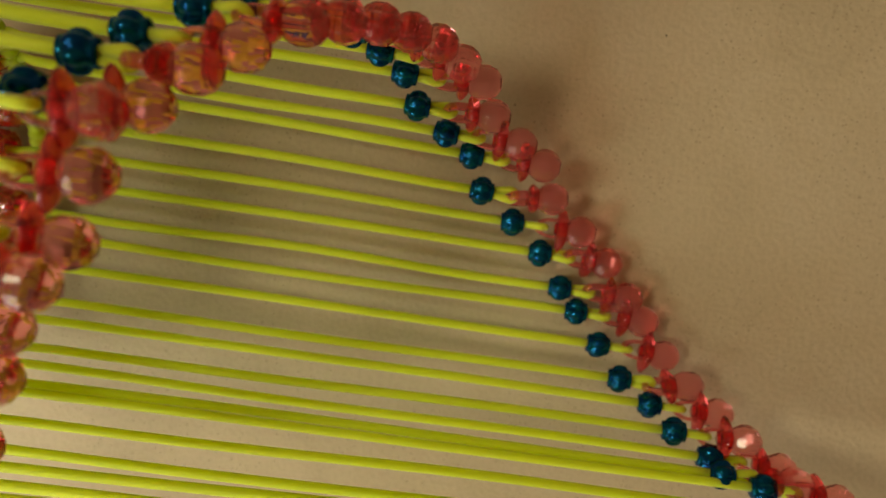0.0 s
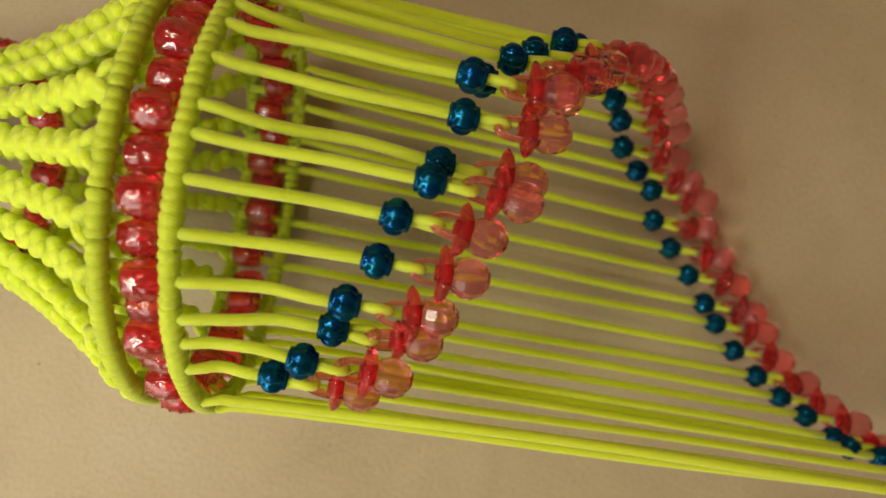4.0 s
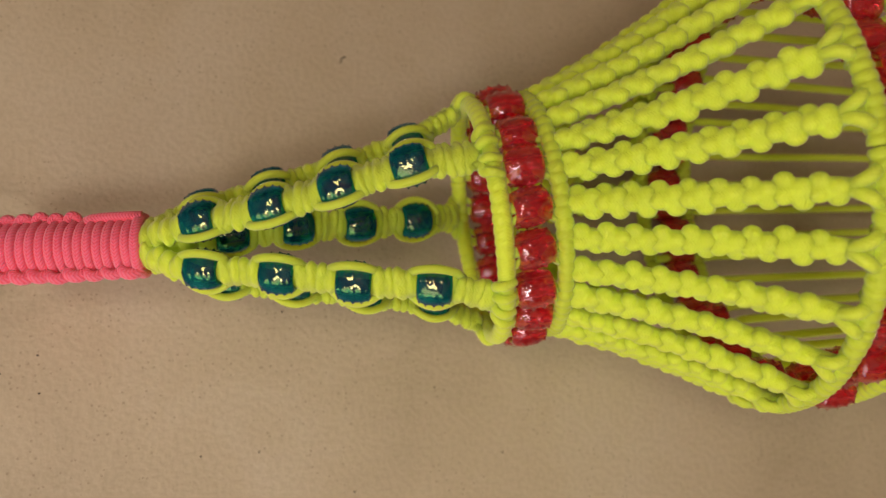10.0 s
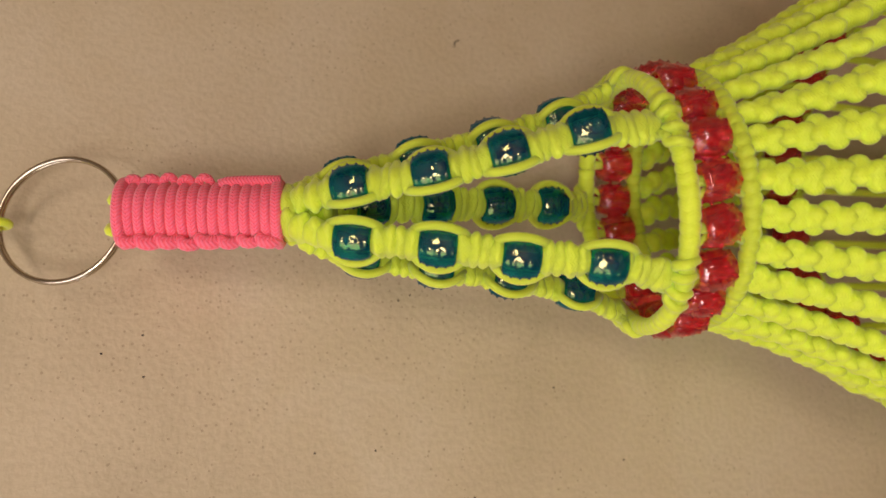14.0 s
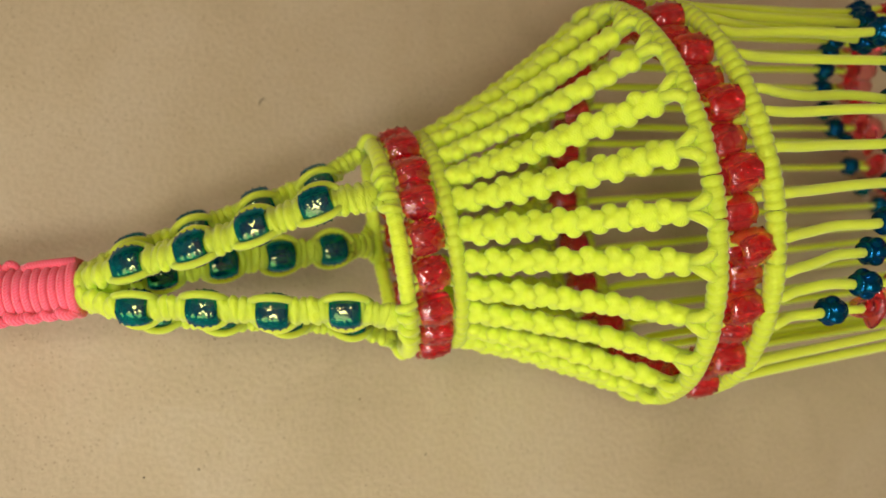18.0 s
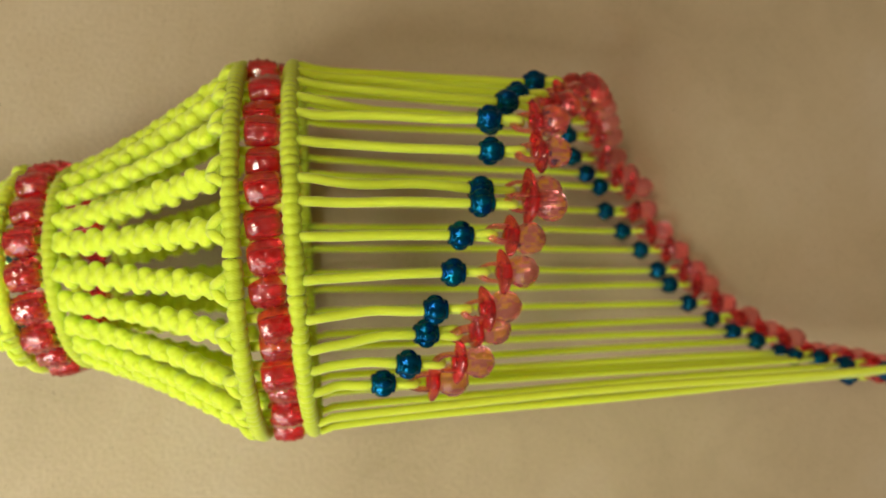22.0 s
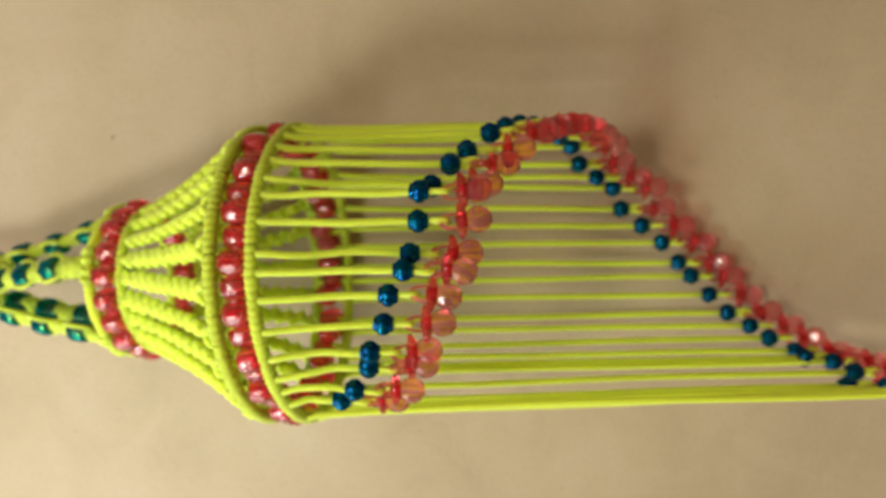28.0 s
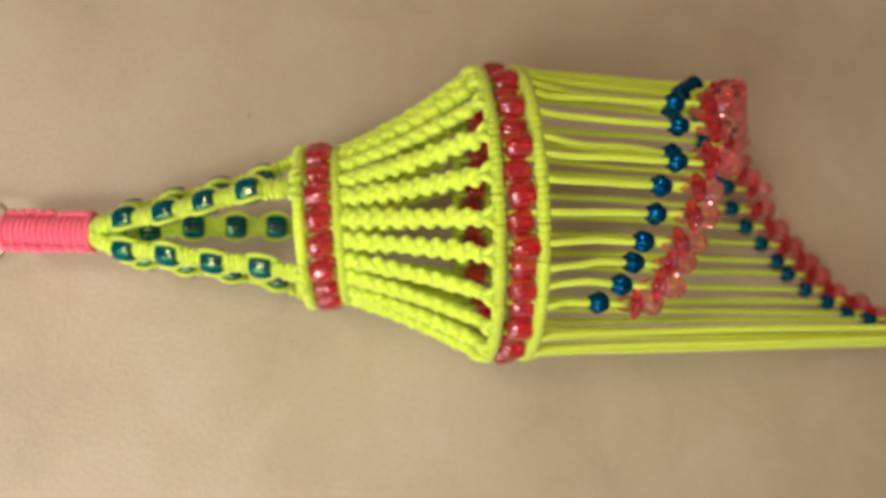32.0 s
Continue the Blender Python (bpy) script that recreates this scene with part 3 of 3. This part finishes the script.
put("cord_end", Build().tube(tail, 0.00115, 9).mesh("cord_end"), PINK, parent=handle, label="short end of pink cord along the wrap")
for s in (-1, 1):
    loop = [HANDLE_TOP + across * (s * 0.0030 + 0.0012 * math.cos(a)) + up * (0.0012 * math.sin(a) + 0.0002) + deep * 0.0018 * math.cos(a) for a in np.linspace(-0.4, 3.5, 10)]
    put("top_loop", Build().tube(loop, 0.001, 8).mesh("top_loop"), NEON, parent=handle, label="neon yellow cord over the ring")

# ---- key ring and its tie ----
RING_C, RING_R = Vector((-0.0047, 0.0400, 1.5004)), 0.0126
ring_up = Vector((0, 0.36, 1)).normalized()
ring_side = Vector((1, 0, 0))
ring_n = ring_side.cross(ring_up)
KEYRING = holder("key_ring", RING_C - ring_up * RING_R)
tagged(KEYRING, "nickel split key ring above the pink handle", "key ring")
for shift in (-0.0004, 0.0004):
    pts = [RING_C + (ring_side * math.cos(a) + ring_up * math.sin(a)) * RING_R + ring_n * shift for a in np.linspace(0, 2 * math.pi, 72, endpoint=False)]
    put("ring_coil", Build().tube(pts, 0.00052, 8, closed=True).mesh("ring_coil"), STEEL, parent=KEYRING)
tie_at = RING_C + ring_up * RING_R
tie = Build().tube([tie_at + Vector((0, 0.0017 * math.cos(a), 0.0017 * math.sin(a))) for a in np.linspace(0, 2 * math.pi, 16, endpoint=False)], 0.0009, 8, closed=True)
tie.tube([tie_at + Vector((0, 0.002, 0.001)), tie_at + Vector((0, 0.003, 0.02)), (tie_at.x, WALL_Y - 0.004, 1.560)], 0.0009, 8)
tagged(put("hanging_cord", tie.mesh("hanging_cord"), NEON), "short neon yellow cord tied to the key ring", "cord")
nail = Build().turned([(0.0001, 0.004), (0.003, 0.004), (0.003, 0.0), (0.0012, -0.0005), (0.0012, -0.012), (0.0001, -0.012)], 12)
tagged(put("nail", nail.mesh("nail"), STEEL, frame_at((tie_at.x, WALL_Y - 0.004, 1.560), (0, -1, 0))), "steel nail in the plaster wall", "nail")

# ---- fringe: forty cords, each with a fluted bead and a charm ----
TURN = [311, 319.6, 326.3, 335.2, 345.6, 356.6, 5.7, 12, 23, 32.9, 39.8, 48.4, 56.6, 65.8, 75, 84, 93, 102, 111,
        120.4, 128.9, 137.3, 143.8, 155.4, 165.6, 174.4, 184.1, 190.7, 199.7, 209.8, 215.7, 224.4, 229.7, 236, 239, 249, 260, 268, 279, 293]
DROP = [98, 103, 107.4, 108.7, 112.9, 114.6, 119.2, 120.7, 123.3, 123.6, 126.7, 132.1, 137.1, 144.2, 149, 154, 159, 164, 169,
        174, 177.3, 184.5, 191, 194.7, 203.5, 211.8, 218.1, 223.3, 229.9, 235.3, 243.5, 248.4, 257.5, 259, 268, 272, 266, 276, 282, 288]
AWAY = [48.2, 49.2, 44.9, 46.6, 44.6, 44.6, 47, 42.4, 46.3, 48.7, 43.8, 46, 46.1, 48.3, 48, 48, 48, 48.5, 48.5,
        48.6, 45.7, 45.2, 44.9, 44, 46.1, 47, 46.1, 47.6, 47.8, 45, 46.8, 44.1, 46.8, 44.8, 44.4, 43, 43.8, 42, 41, 42]
melon = [((0.0021 * math.cos(j * math.pi / 3), 0.0021 * math.sin(j * math.pi / 3), 0), (0.0014, 0.0014, 0.0020)) for j in range(6)]
melon = Build().lumpy(melon, 0.0029, 0.0023, 22, 36).mesh("melon_bead")
# a ball cut in broad square facets
SIDES, LEVELS, rows = 10, 6, []
for i in range(LEVELS):
    t = 0.40 + (math.pi - 0.80) * i / (LEVELS - 1)
    rows.append([Vector((0.0040 * math.sin(t) * math.cos(q), 0.0040 * math.sin(t) * math.sin(q), 0.0041 * math.cos(t))) for q in (2 * math.pi * j / SIDES for j in range(SIDES))])
verts = [v for row in rows for v in row]
faces = [tuple(range(SIDES)), tuple(reversed(range((LEVELS - 1) * SIDES, LEVELS * SIDES)))]
for i in range(LEVELS - 1):
    for j in range(SIDES):
        k = (j + 1) % SIDES
        faces.append((i * SIDES + j, (i + 1) * SIDES + j, (i + 1) * SIDES + k, i * SIDES + k))
ball = mesh_of("charm_ball", verts, faces, smooth=False)
# a thick leaf-shaped plate, pointed at both ends and swept towards the bow
shield = Build()
rows = []
for r, z in ((0.25, -0.0015), (0.55, -0.0014), (0.80, -0.0010), (0.95, -0.0004), (1.0, 0.0), (0.95, 0.0004), (0.80, 0.0010), (0.55, 0.0014), (0.25, 0.0015)):
    rows.append([Vector((0.0056 * r * math.copysign(abs(math.cos(a)) ** 1.5, math.cos(a)), 0.0034 * r * math.sin(a), z + 0.0007 * (r * math.cos(a)) ** 2))
                 for a in (2 * math.pi * j / 28 for j in range(28))])
shield.grid(rows, 1.0, [0] * 10, True)
shield = shield.mesh("charm_shield")
stem = Build().tube([(0, 0, -0.001), (0, 0, 0.0020)], lambda u: 0.0019 - 0.0004 * u, 12).mesh("charm_stem")
# the bow is a flat strap bent over, thicker at its top
bow, rows = Build(), []
for a in np.linspace(0, math.pi, 19):
    mid = Vector((0.0021 * math.cos(a), 0, 0.0008 + 0.0054 * math.sin(a) ** 0.6))
    off = Vector((math.cos(a), 0, math.sin(a) ** 1.5))
    off.normalize()
    thick = 0.0005 + 0.0003 * math.sin(a) ** 4
    rows.append([mid + off * thick * math.cos(q) + Vector((0, 0.0012 * math.sin(q), 0)) for q in (2 * math.pi * j / 12 for j in range(12))])
bow.grid(rows, 1.0, [0] * 20)
bow.f += [tuple(reversed(range(12))), tuple(range(18 * 12, 19 * 12))]
bow.uv += [(0, 0)] * 24
bow = bow.mesh("charm_bow")

charm = None
for deg, drop, away in zip(TURN, DROP, AWAY):
    a = radians(deg)
    out = Vector((math.sin(a), -math.cos(a), 0))
    bead = out * (away / 1000) + Vector((0, 0, 1.4 - drop / 1000))
    # the cord leaves the upper edge of the band, runs through a bead and hangs
    path = [on_hoop("lower_rim", deg, -0.0026), on_hoop("lower_foot", deg, -0.0030, 0.003), on_hoop("lower_foot", deg, 0.0006, -0.0024), on_hoop("lower_foot", deg, -0.0004, -0.0052)]
    start, n = path[-1], 16
    waves = [(rnd.uniform(0.3, 1.1), rnd.uniform(0, 6.28), Vector((rnd.uniform(-1, 1), rnd.uniform(-1, 1), 0)) * 0.0004) for _ in range(3)]
    for j in range(1, n + 1):
        s = j / n
        p = start.lerp(bead, s)
        flat_in = (s ** 0.6 - s)
        path.append(p - out * 0.004 * flat_in * 0.5 + sum((w * math.sin(6.28 * f * s + q) * math.sin(math.pi * s) for f, q, w in waves), Vector()))
    strand = put("fringe_cord", Build().tube(path, 0.00115, 8).mesh("fringe_cord"), NEON, parent=LANTERN)
    put("melon_bead", melon, MELON, Matrix.Translation(bead) @ Euler((rnd.uniform(-0.1, 0.1), rnd.uniform(-0.1, 0.1), rnd.uniform(0, 6))).to_matrix().to_4x4(), parent=strand, label="fluted deep teal bead")
    yaw = Matrix.Rotation(a + rnd.uniform(-0.7, 0.7), 4, "Z")
    ends = yaw @ Vector((0, 1, 0))
    loop = [bead + Vector((0, 0, -0.002)) + ends * 0.0004] + [bead + Vector((0, 0, -0.0068)) + Vector((0, 0, -0.0014 * math.sin(q))) + ends * (0.0013 * math.cos(q)) for q in np.linspace(0, math.pi, 9)] + [bead + Vector((0, 0, -0.002)) - ends * 0.0004]
    put("cord_loop", Build().tube(loop, 0.00098, 7).mesh("cord_loop"), NEON, parent=strand)
    base = Matrix.Translation(bead + Vector((0, 0, -0.0126))) @ yaw @ Euler((rnd.uniform(-0.12, 0.12), rnd.uniform(-0.12, 0.12), 0)).to_matrix().to_4x4()
    if charm is None:
        charm = holder("pacifier_charm", (0, 0, 0))
        tagged(charm, "small clear coral acrylic pacifier charm on a cord loop", "charm", "charms along the fringe")
        put("ball", ball, CORAL, Matrix.Translation((0, 0, -0.0044)), parent=charm)
        put("stem", stem, CHERRY, Matrix(), parent=charm)
        put("shield", shield, CHERRY, Matrix(), parent=charm)
        put("bow", bow, BOW, Matrix(), parent=charm)
        charm.matrix_basis = base
    else:
        copy_thing(charm, base)
